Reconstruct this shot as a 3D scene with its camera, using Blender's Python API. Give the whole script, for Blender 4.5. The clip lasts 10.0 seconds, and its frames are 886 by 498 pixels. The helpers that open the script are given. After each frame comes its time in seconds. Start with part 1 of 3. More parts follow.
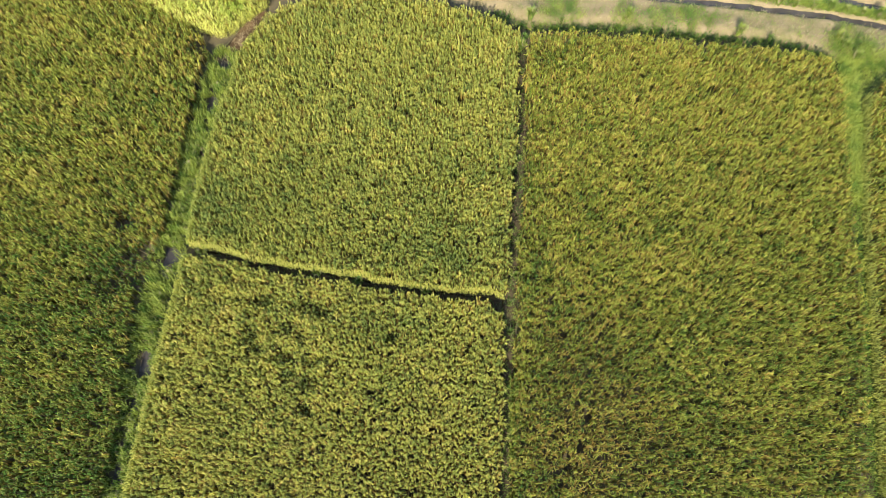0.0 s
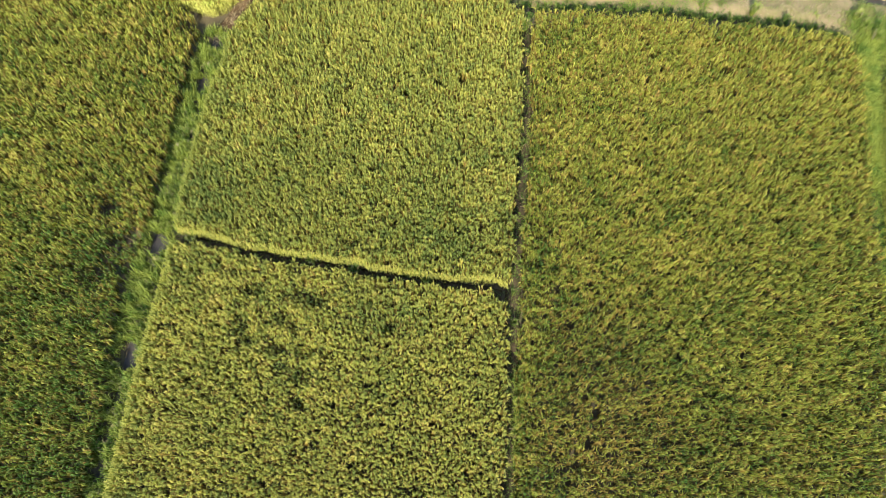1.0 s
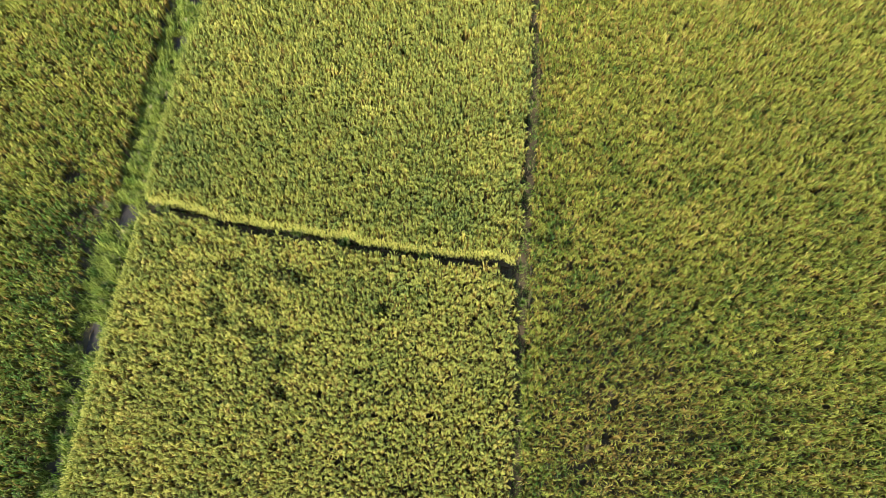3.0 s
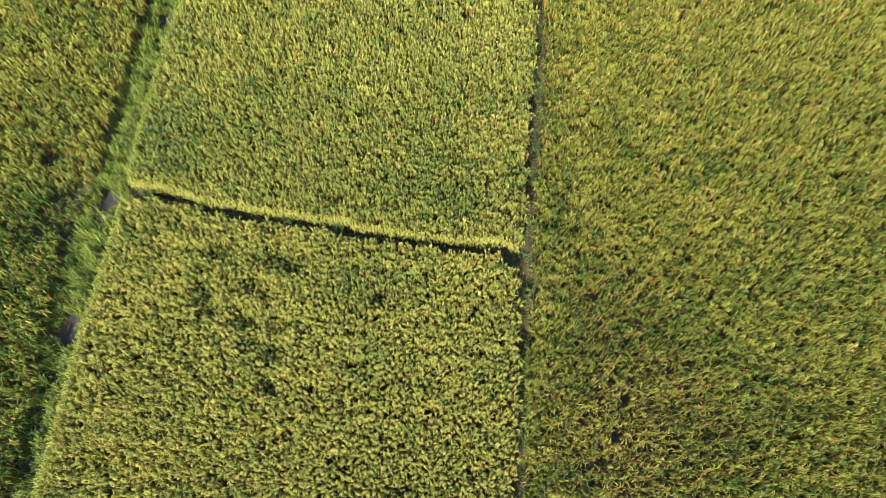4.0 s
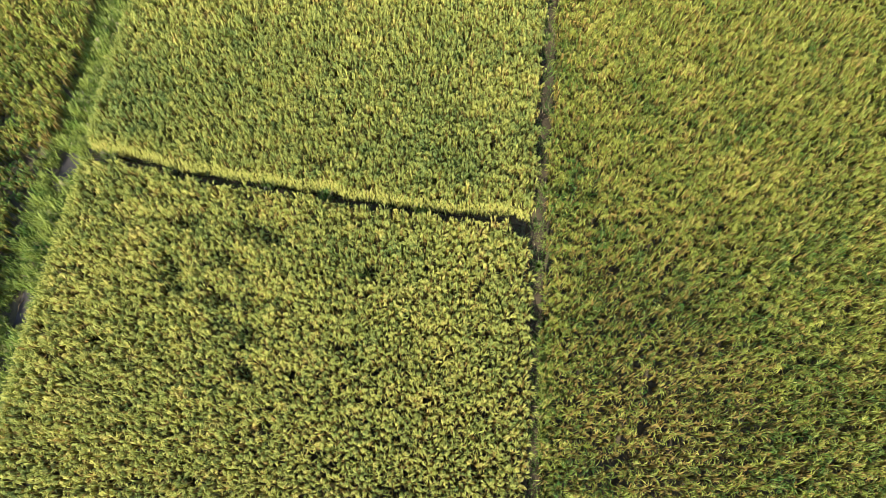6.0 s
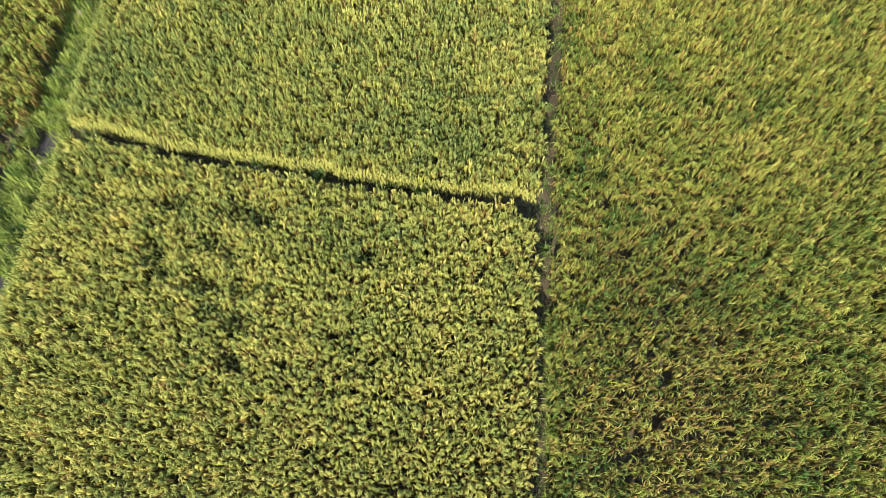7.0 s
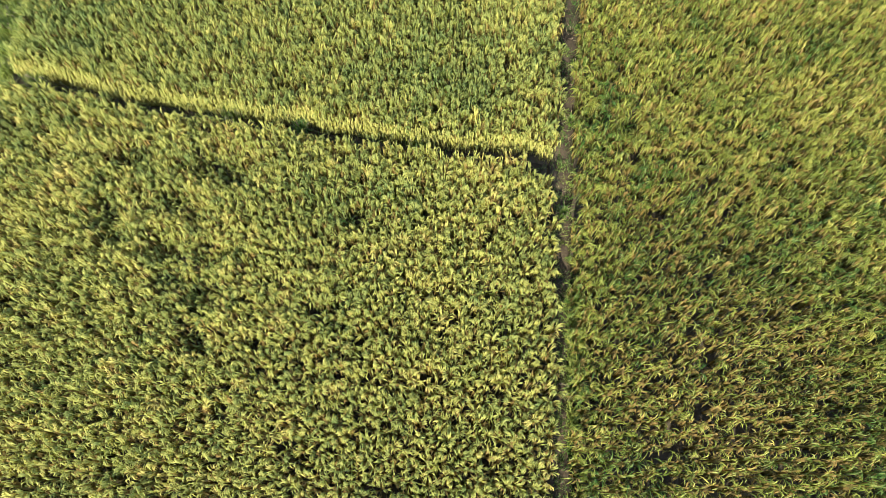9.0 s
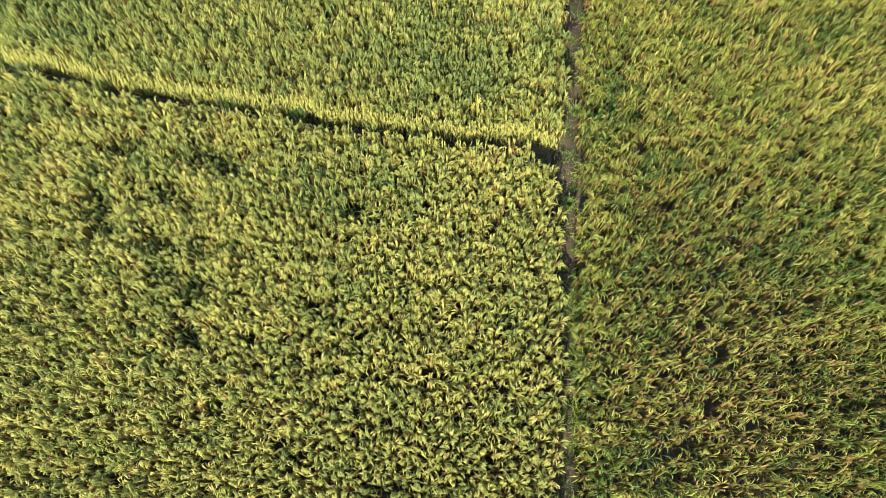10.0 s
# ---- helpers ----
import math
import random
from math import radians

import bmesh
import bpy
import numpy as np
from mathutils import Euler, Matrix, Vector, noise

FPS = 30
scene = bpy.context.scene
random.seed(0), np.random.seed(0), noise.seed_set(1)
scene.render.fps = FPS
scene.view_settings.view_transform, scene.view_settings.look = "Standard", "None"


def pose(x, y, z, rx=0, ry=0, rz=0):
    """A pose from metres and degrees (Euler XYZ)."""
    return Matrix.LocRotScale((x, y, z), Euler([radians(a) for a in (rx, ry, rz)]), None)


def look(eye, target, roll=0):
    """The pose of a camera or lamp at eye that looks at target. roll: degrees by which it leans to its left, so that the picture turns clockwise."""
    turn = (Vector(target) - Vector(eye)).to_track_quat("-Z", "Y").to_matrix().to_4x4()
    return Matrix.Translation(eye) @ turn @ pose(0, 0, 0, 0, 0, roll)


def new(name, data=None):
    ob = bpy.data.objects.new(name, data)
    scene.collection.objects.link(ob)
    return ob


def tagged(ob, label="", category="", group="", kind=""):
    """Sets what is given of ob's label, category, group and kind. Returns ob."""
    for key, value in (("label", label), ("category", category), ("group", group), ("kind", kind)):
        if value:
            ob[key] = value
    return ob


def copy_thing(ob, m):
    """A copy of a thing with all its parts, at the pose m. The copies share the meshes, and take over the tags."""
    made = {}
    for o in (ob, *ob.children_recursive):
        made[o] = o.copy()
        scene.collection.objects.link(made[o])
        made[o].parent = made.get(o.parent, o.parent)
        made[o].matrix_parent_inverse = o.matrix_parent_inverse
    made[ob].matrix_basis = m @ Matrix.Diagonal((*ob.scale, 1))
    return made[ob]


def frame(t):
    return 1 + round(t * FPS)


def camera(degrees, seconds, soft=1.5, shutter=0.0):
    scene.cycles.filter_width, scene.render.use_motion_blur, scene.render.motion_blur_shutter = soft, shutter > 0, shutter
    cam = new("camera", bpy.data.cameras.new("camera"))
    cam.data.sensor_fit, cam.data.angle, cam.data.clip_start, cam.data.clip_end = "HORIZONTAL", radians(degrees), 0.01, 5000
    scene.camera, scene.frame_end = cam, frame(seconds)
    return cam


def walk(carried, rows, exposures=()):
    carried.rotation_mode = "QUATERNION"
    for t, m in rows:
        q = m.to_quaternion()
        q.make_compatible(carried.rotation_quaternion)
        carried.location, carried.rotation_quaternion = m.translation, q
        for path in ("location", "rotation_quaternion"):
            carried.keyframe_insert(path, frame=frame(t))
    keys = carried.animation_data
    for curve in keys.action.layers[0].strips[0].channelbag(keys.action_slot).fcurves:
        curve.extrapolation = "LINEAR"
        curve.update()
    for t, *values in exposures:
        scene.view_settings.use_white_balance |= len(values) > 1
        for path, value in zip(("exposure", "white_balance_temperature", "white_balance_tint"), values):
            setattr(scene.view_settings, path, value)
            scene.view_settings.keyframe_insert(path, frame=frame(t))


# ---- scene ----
# Ripening rice paddies seen from a drone that sinks straight down.
cam = camera(66.0, 10.0, soft=0.4)
PATH = [
    (0, (-1.970, -6.237, 21.522), (-1.959, -2.696, 12.170), 0.18),
    (0.5, (-1.967, -6.230, 20.952), (-1.957, -2.690, 11.600), 0.18),
    (1, (-1.981, -6.247, 20.385), (-1.975, -2.708, 11.032), 0.18),
    (1.5, (-1.991, -6.261, 19.814), (-1.989, -2.712, 10.465), 0.18),
    (2, (-1.986, -6.249, 19.244), (-1.983, -2.699, 9.895), 0.18),
    (2.5, (-1.969, -6.207, 18.690), (-1.971, -2.680, 9.333), 0.18),
    (4, (-1.937, -6.098, 17.042), (-1.946, -2.595, 7.675), 0.18),
    (4.5, (-1.931, -6.066, 16.503), (-1.938, -2.571, 7.134), 0.18),
    (5, (-1.929, -6.058, 15.947), (-1.934, -2.563, 6.578), 0.18),
    (5.5, (-1.940, -6.047, 15.383), (-1.941, -2.552, 6.013), 0.18),
    (7, (-1.979, -6.040, 13.904), (-1.981, -2.571, 4.525), 0.18),
    (7.5, (-1.979, -6.030, 13.360), (-1.983, -2.555, 3.983), 0.18),
    (8, (-1.981, -6.031, 12.800), (-1.987, -2.532, 3.432), 0.18),
    (8.5, (-1.998, -6.008, 12.238), (-2.000, -2.503, 2.872), 0.18),
    (9, (-2.003, -5.984, 11.685), (-2.003, -2.495, 2.313), 0.18),
    (9.5, (-2.027, -5.995, 11.396), (-2.028, -2.511, 2.022), 0.18),
    (10, (-2.040, -6.017, 11.332), (-2.036, -2.513, 1.966), 0.18),
]
walk(cam, [(t, look(eye, target, roll)) for t, eye, target, roll in PATH],
     [(0.0, 1.69, 6850, -1), (5.0, 1.75, 6500, 3), (10.0, 1.79, 6150, 9)])

# ---- light: a lowish sun behind the camera, from the south-south-west ----
SUN_ELEVATION, SUN_BEARING = 36.5, 197.0
world = bpy.data.worlds.new("sky")
scene.world = world
world.use_nodes = True
sky = world.node_tree.nodes.new("ShaderNodeTexSky")
sky.sky_type = "NISHITA"
sky.sun_disc = False
sky.sun_elevation, sky.sun_rotation = radians(SUN_ELEVATION), radians(SUN_BEARING)
world.node_tree.links.new(sky.outputs[0], world.node_tree.nodes["Background"].inputs[0])
world.node_tree.nodes["Background"].inputs[1].default_value = 0.15
sun_data = bpy.data.lights.new("sun", "SUN")
sun_data.energy, sun_data.angle, sun_data.color = 3.7, radians(0.53), (1.0, 0.91, 0.74)
sun = new("sun", sun_data)
reach = math.cos(radians(SUN_ELEVATION))
to_sun = Vector((math.sin(radians(SUN_BEARING)) * reach, math.cos(radians(SUN_BEARING)) * reach, math.sin(radians(SUN_ELEVATION))))
sun.matrix_world = look(to_sun * 60, (0, 0, 0))


# ---- materials ----
def node_material(name):
    m = bpy.data.materials.new(name)
    m.use_nodes = True
    return m, m.node_tree.nodes, m.node_tree.links


def ramp(nodes, stops):
    r = nodes.new("ShaderNodeValToRGB")
    els = r.color_ramp.elements
    while len(els) < len(stops):
        els.new(0.5)
    for e, (p, c) in zip(els, stops):
        e.position, e.color = p, (*c, 1)
    return r


def math_node(nodes, links, op, a, b):
    n = nodes.new("ShaderNodeMath")
    n.operation = op
    for k, v in enumerate((a, b)):
        if isinstance(v, (int, float)):
            n.inputs[k].default_value = v
        else:
            links.new(v, n.inputs[k])
    return n.outputs[0]


def noise_node(nodes, links, scale, detail=3.0, coords=None):
    n = nodes.new("ShaderNodeTexNoise")
    n.inputs["Scale"].default_value, n.inputs["Detail"].default_value = scale, detail
    if coords is None:
        coords = nodes.new("ShaderNodeNewGeometry").outputs["Position"]
    links.new(coords, n.inputs["Vector"])
    return n.outputs["Fac"]


def foliage(name, stops, gloss=0.45, through_light=0.32, spread=0.38):
    """Blades: the colour goes from green to straw with 'ripe', the plant's ripeness plus some painted light, and from
    blade to blade.
    """
    m, nodes, links = node_material(name)
    shader = nodes["Principled BSDF"]
    geo = nodes.new("ShaderNodeNewGeometry")
    att = nodes.new("ShaderNodeAttribute")
    att.attribute_name = "ripe"
    island = geo.outputs["Random Per Island"]
    v = math_node(nodes, links, "MULTIPLY", math_node(nodes, links, "SUBTRACT", island, 0.5), spread)
    patch = noise_node(nodes, links, 1.3, 4.0, geo.outputs["Position"])
    p = math_node(nodes, links, "MULTIPLY", math_node(nodes, links, "SUBTRACT", patch, 0.5), 0.5)
    f = math_node(nodes, links, "ADD", math_node(nodes, links, "ADD", att.outputs["Fac"], v), p)
    r = ramp(nodes, stops)
    links.new(f, r.inputs[0])
    links.new(r.outputs[0], shader.inputs["Base Color"])
    shader.inputs["Roughness"].default_value = gloss
    shader.inputs["Specular IOR Level"].default_value = 0.22
    thin = nodes.new("ShaderNodeBsdfTranslucent")
    links.new(r.outputs[0], thin.inputs["Color"])
    mix = nodes.new("ShaderNodeMixShader")
    mix.inputs[0].default_value = through_light
    links.new(shader.outputs[0], mix.inputs[1])
    links.new(thin.outputs[0], mix.inputs[2])
    links.new(mix.outputs[0], nodes["Material Output"].inputs["Surface"])
    return m


def earth(name, stops, coarse, fine, rough=0.95, bump=0.6):
    m, nodes, links = node_material(name)
    shader = nodes["Principled BSDF"]
    a, b = noise_node(nodes, links, coarse, 5.0), noise_node(nodes, links, fine, 4.0)
    f = math_node(nodes, links, "ADD", math_node(nodes, links, "MULTIPLY", a, 0.6), math_node(nodes, links, "MULTIPLY", b, 0.4))
    r = ramp(nodes, stops)
    links.new(f, r.inputs[0])
    links.new(r.outputs[0], shader.inputs["Base Color"])
    shader.inputs["Roughness"].default_value = rough
    shader.inputs["Specular IOR Level"].default_value = 0.2
    bm_node = nodes.new("ShaderNodeBump")
    bm_node.inputs["Strength"].default_value, bm_node.inputs["Distance"].default_value = bump, 0.03
    links.new(b, bm_node.inputs["Height"])
    links.new(bm_node.outputs[0], shader.inputs["Normal"])
    return m


LEAF = foliage("rice_leaf", [(0.0, (0.07, 0.142, 0.022)), (0.35, (0.162, 0.19, 0.027)), (0.65, (0.285, 0.3, 0.046)), (1.0, (0.405, 0.355, 0.072))], through_light=0.5, spread=0.14)
EAR = foliage("rice_ear", [(0.0, (0.19, 0.238, 0.064)), (0.45, (0.31, 0.325, 0.078)), (0.85, (0.46, 0.44, 0.105)), (1.0, (0.51, 0.435, 0.12))], gloss=0.7, through_light=0.5, spread=0.12)
DEAD = foliage("lower_leaf", [(0.0, (0.10, 0.095, 0.022)), (0.45, (0.235, 0.17, 0.045)), (0.7, (0.33, 0.225, 0.065)), (1.0, (0.42, 0.29, 0.09))], gloss=0.8, through_light=0.5, spread=0.7)
WEED = foliage("weed_leaf", [(0.0, (0.033, 0.08, 0.017)), (0.5, (0.11, 0.185, 0.03)), (1.0, (0.26, 0.30, 0.06))], through_light=0.38)
STRAW = foliage("dry_straw", [(0.0, (0.20, 0.145, 0.085)), (1.0, (0.37, 0.295, 0.195))], gloss=0.8, through_light=0.1)
YELLOW = foliage("yellow_grass", [(0.0, (0.26, 0.36, 0.05)), (0.45, (0.48, 0.49, 0.10)), (1.0, (0.60, 0.57, 0.17))], through_light=0.35)
SOIL = earth("bund_soil", [(0.3, (0.026, 0.021, 0.013)), (0.5, (0.05, 0.038, 0.023)), (0.7, (0.09, 0.065, 0.038))], 2.2, 19.0)
RED_SOIL = earth("red_soil", [(0.3, (0.033, 0.02, 0.012)), (0.5, (0.075, 0.044, 0.022)), (0.7, (0.13, 0.082, 0.042))], 2.6, 21.0)
BANK = earth("dry_bank", [(0.3, (0.095, 0.10, 0.03)), (0.45, (0.15, 0.122, 0.066)), (0.6, (0.195, 0.145, 0.092)), (0.75, (0.245, 0.19, 0.13))], 0.9, 16.0)


def water_material():
    m, nodes, links = node_material("ditch_water")
    shader = nodes["Principled BSDF"]
    r = ramp(nodes, [(0.35, (0.037, 0.03, 0.03)), (0.7, (0.065, 0.055, 0.055))])
    links.new(noise_node(nodes, links, 2.0, 4.0), r.inputs[0])
    links.new(r.outputs[0], shader.inputs["Base Color"])
    shader.inputs["Roughness"].default_value = 0.3
    shader.inputs["Specular IOR Level"].default_value = 0.3
    bump = nodes.new("ShaderNodeBump")
    bump.inputs["Strength"].default_value, bump.inputs["Distance"].default_value = 0.12, 0.01
    links.new(noise_node(nodes, links, 9.0, 2.0), bump.inputs["Height"])
    links.new(bump.outputs[0], shader.inputs["Normal"])
    return m


WATER = water_material()


# ---- mesh helpers ----


def mesh_from(name, verts, corners, sizes, materials, index=None, attributes=(), smooth=False):
    """A mesh from arrays: vertices, the corners of all faces in a row, and each face's number of corners."""
    me = bpy.data.meshes.new(name)
    me.vertices.add(len(verts))
    me.vertices.foreach_set("co", np.ascontiguousarray(verts, np.float32).ravel())
    me.loops.add(len(corners))
    me.loops.foreach_set("vertex_index", np.ascontiguousarray(corners, np.int32))
    me.polygons.add(len(sizes))
    starts = np.concatenate([[0], np.cumsum(sizes)[:-1]]).astype(np.int32)
    me.polygons.foreach_set("loop_start", starts)
    for m in materials:
        me.materials.append(m)
    if index is not None:
        me.polygons.foreach_set("material_index", np.ascontiguousarray(index, np.int32))
    me.update(calc_edges=True)
    for key, values in attributes:
        layer = me.attributes.new(key, "FLOAT", "POINT")
        layer.data.foreach_set("value", np.ascontiguousarray(values, np.float32))
    if smooth:
        me.polygons.foreach_set("use_smooth", np.ones(len(sizes), bool))
    me.validate()
    return me


def strips(root, bearing, out, up, width, twist=0.0, shift=None, curl=None):
    """Blades as arrays. root (n,3); bearing (n,); out, up, width (n,k): how far out, how high and how wide each blade is at k
    places from its foot to its tip, where it ends in a point; shift (n,2): how far all but its foot stands aside; curl (n,): how far its tip bends sideways."""
    n, k = out.shape
    way = np.stack([np.cos(bearing), np.sin(bearing), np.zeros(n)], 1)
    side = np.stack([-np.sin(bearing), np.cos(bearing), np.zeros(n)], 1)
    mid = root[:, None] + out[..., None] * way[:, None] + up[..., None] * np.array([0, 0, 1.0])
    if shift is not None:
        mid[:, 1:, :2] += shift[:, None]
    if curl is not None:
        reach = out / np.maximum(out[:, -1:], 1e-6)
        mid += side[:, None] * (curl[:, None] * reach**2)[..., None]
    tw = np.broadcast_to(np.asarray(twist, float).reshape(-1, 1), (n, k)) * np.linspace(0, 1, k)
    across = np.cos(tw)[..., None] * side[:, None] + np.sin(tw)[..., None] * np.array([0, 0, 1.0])
    left, right = mid - across * width[..., None] / 2, mid + across * width[..., None] / 2
    e = 2 * k - 1
    verts = np.empty((n, e, 3))
    verts[:, 0 : e - 1 : 2], verts[:, 1 : e - 1 : 2], verts[:, e - 1] = left[:, :-1], right[:, :-1], mid[:, -1]
    one = [c for q in range(k - 2) for c in (2 * q, 2 * q + 1, 2 * q + 3, 2 * q + 2)] + [e - 3, e - 2, e - 1]
    corners = (np.arange(n)[:, None] * e + np.array(one)).ravel()
    return verts.reshape(-1, 3), corners, np.tile([4] * (k - 2) + [3], n)


def inside(px, py, poly):
    ok = np.zeros(len(px), bool)
    for (ax, ay), (bx, by) in zip(poly, poly[1:] + poly[:1]):
        cross = (ay > py) != (by > py)
        ok ^= cross & (px < (bx - ax) * (py - ay) / (by - ay if by != ay else 1e-9) + ax)
    return ok


def distance(px, py, line):
    """The distance to a polyline."""
    best = np.full(np.shape(px), 1e9)
    for (ax, ay), (bx, by) in zip(line, line[1:]):
        dx, dy = bx - ax, by - ay
        t = np.clip(((px - ax) * dx + (py - ay) * dy) / (dx * dx + dy * dy), 0, 1)
        best = np.minimum(best, np.hypot(px - ax - t * dx, py - ay - t * dy))
    return best


def waves(px, py, size, seed):
    """Smooth random unevenness, about -1 to 1, with features of that size in metres."""
    r = np.random.default_rng(seed)
    total = np.zeros(np.shape(px))
    for k in range(9):
        a, f, p = r.uniform(0, 6.283), r.uniform(0.6, 1.9) * 6.283 / (2 * size), r.uniform(0, 6.283)
        total = total + np.sin((px * np.cos(a) + py * np.sin(a)) * f + p)
    return total / 3.6


def step(x):
    x = np.clip(x, 0, 1)
    return x * x * (3 - 2 * x)


def along(line, gap):
    """Points every gap metres along a polyline."""
    pts = np.array(line, float)
    seg = np.hypot(*np.diff(pts, axis=0).T)
    s = np.concatenate([[0], np.cumsum(seg)])
    at = np.arange(0, s[-1], gap)
    return np.stack([np.interp(at, s, pts[:, 0]), np.interp(at, s, pts[:, 1])], 1)


# ---- the plan ----
DITCH = [(-9.0, 11.9), (-9.35, 10.9), (-9.95, 9.5), (-10.25, 7.9), (-10.45, 5.8), (-10.65, 3.9), (-10.95, 1.7), (-11.2, -0.9), (-11.3, -3.0), (-11.5, -5.5), (-11.7, -7.1)]
PATH_LINE = [(1.05, 11.0), (0.98, 9.9), (0.9, 7.1), (0.78, 5.1), (0.58, 3.1), (0.4, 1.5), (0.24, 0.1), (0.15, -1.3), (0.06, -2.5), (0.0, -3.6), (-0.06, -4.7), (-0.13, -5.9), (-0.17, -7.1)]
CROSS_LINE = [(-10.3, 1.72), (-8.9, 1.46), (-8.0, 1.2), (-6.7, 1.03), (-5.9, 0.87), (-4.4, 0.62), (-3.1, 0.38), (-1.8, 0.16), (-0.1, -0.08)]
EAST_LINE = [(13.0, 9.4), (12.8, 8.0), (12.5, 5.6), (12.25, 3.45), (11.98, 1.4), (11.6, -1.4), (11.3, -3.1), (10.8, -6.0), (10.55, -7.1)]
NORTH_EDGE = [(-8.2, 12.1), (-6.5, 12.4), (-3.0, 12.3), (-1.2, 11.75), (0.1, 11.3), (1.0, 10.75), (1.5, 10.6), (4.7, 10.5), (8.8, 10.05), (11.2, 9.75), (12.3, 9.3), (12.9, 8.7), (14.2, 8.75), (22.0, 8.7)]
RILL_NEAR = [(2.5, 12.75), (6.4, 12.3), (9.4, 11.92), (12.6, 11.45), (15.0, 10.93), (19.0, 10.0)]
RILL_FAR = [(9.5, 13.1), (12.5, 12.35), (13.8, 12.05), (15.2, 11.68), (19.0, 10.75)]
PUDDLES = [(-10.1, 9.3, 0.28), (-11.05, 1.55, 0.3), (-11.42, -2.0, 0.32), (-10.38, 7.55, 0.26), (-9.6, 10.5, 0.5), (-10.42, 5.4, 0.2), (-11.6, -5.2, 0.22)]
FIELD_RIGHT = [(1.3, 10.35), (4.7, 10.25), (8.8, 9.8), (11.2, 9.5), (12.3, 9.15), (12.5, 7.9), (12.15, 5.6), (12.0, 4.5), (11.7, 2.4), (11.6, 0.9), (11.43, -0.65), (11.05, -2.25), (10.8, -3.9), (10.3, -6.0), (10.1, -6.7), (-0.02, -6.7), (0.01, -5.9), (0.06, -4.7), (0.1, -3.6), (0.2, -2.4), (0.34, -1.2), (0.45, 0.1), (0.55, 1.4), (0.76, 3.2), (0.93, 5.0), (1.03, 7.0), (1.12, 9.2)]
SOUTH_OF_UPPER = [(-10.33, 2.0), (-9.59, 1.89), (-8.85, 1.7), (-8.39, 1.5), (-7.74, 1.4), (-7.38, 1.37), (-6.8, 1.21), (-5.95, 1.13), (-5.3, 0.96), (-4.53, 0.94), (-4.23, 0.75), (-3.67, 0.71), (-3.11, 0.59), (-2.55, 0.55), (-1.86, 0.43), (-1.02, 0.38), (-0.3, 0.36), (-0.13, 0.22), (0.02, 0.22)]
WEST_OF_UPPER = [(-8.5, 11.0), (-9.1, 9.9), (-9.44, 9.2), (-9.5, 8.2), (-9.8, 7.1), (-9.9, 6.2), (-10.05, 5.3), (-10.14, 4.5), (-10.24, 3.5), (-10.28, 2.5), (-10.33, 2.0)]
FIELD_UPPER = SOUTH_OF_UPPER + [(0.15, 0.76), (0.24, 1.64), (0.34, 3.06), (0.45, 4.1), (0.6, 5.4), (0.73, 7.4), (0.78, 9.2), (0.88, 10.35), (0.05, 11.0), (-1.2, 11.45), (-3.0, 12.0), (-6.5, 12.1), (-8.0, 11.45)] + WEST_OF_UPPER[:-1]
WEST_OF_LOWER = [(-11.2, -6.7), (-11.1, -5.9), (-11.0, -5.0), (-10.93, -4.1), (-10.83, -3.1), (-10.77, -2.3), (-10.7, -1.7), (-10.6, -0.8), (-10.48, 0.1), (-10.4, 1.0), (-10.35, 1.42)]
FIELD_LOWER = [(-10.03, 1.44), (-9.38, 1.36), (-8.67, 1.23), (-7.95, 1.03), (-7.24, 0.88), (-6.55, 0.83), (-5.84, 0.61), (-5.15, 0.57), (-4.31, 0.34), (-3.76, 0.24), (-3.08, 0.18), (-2.4, 0.06), (-1.72, -0.04), (-1.05, -0.1), (-0.51, -0.13), (-0.17, -0.3), (-0.05, -0.52), (-0.07, -1.35), (-0.1, -2.4), (-0.14, -3.4), (-0.18, -4.3), (-0.23, -5.0), (-0.29, -5.9), (-0.33, -6.7)] + WEST_OF_LOWER
FIELD_LEFT = [(-10.7, 9.5), (-10.78, 9.17), (-10.88, 8.0), (-10.93, 6.4), (-11.03, 5.3), (-11.12, 4.1), (-11.3, 3.1), (-11.36, 2.3), (-11.53, 1.5), (-11.87, 0.4), (-11.8, -1.0), (-11.82, -2.3), (-11.75, -3.6), (-11.79, -4.7), (-11.86, -5.6), (-11.95, -6.7), (-16.6, -6.7), (-19.8, 12.9), (-15.0, 12.75), (-13.2, 11.75), (-11.9, 10.95), (-11.0, 10.3)]
FIELD_EAST = [(15.6, 8.5), (14.5, 8.4), (13.55, 7.8), (12.95, 5.6), (12.68, 4.5), (12.36, 2.4), (12.1, 1.24), (11.8, -1.0), (11.45, -3.1), (10.95, -6.0), (10.7, -6.7), (13.0, -6.7)]
PLOT_YELLOW = [(-13.6, 12.1), (-12.2, 11.25), (-11.2, 10.85), (-10.4, 10.58), (-10.1, 10.6), (-9.78, 10.95), (-9.35, 11.35), (-8.75, 12.0), (-8.6, 14.0), (-13.8, 14.0)]


# ---- ground: one sheet out to the horizon, with the ditch cut into it ----
def graded(a, b, gap):
    far = 3.0 * 1.35 ** np.arange(1, 22)
    return np.concatenate([(a - far)[::-1], np.arange(a, b + gap / 2, gap), b + far])


def grid_faces(nx, ny):
    i, j = np.meshgrid(np.arange(nx - 1), np.arange(ny - 1))
    k = (j * nx + i).ravel()
    return np.stack([k, k + 1, k + nx + 1, k + nx], 1).ravel(), np.full(len(k), 4)


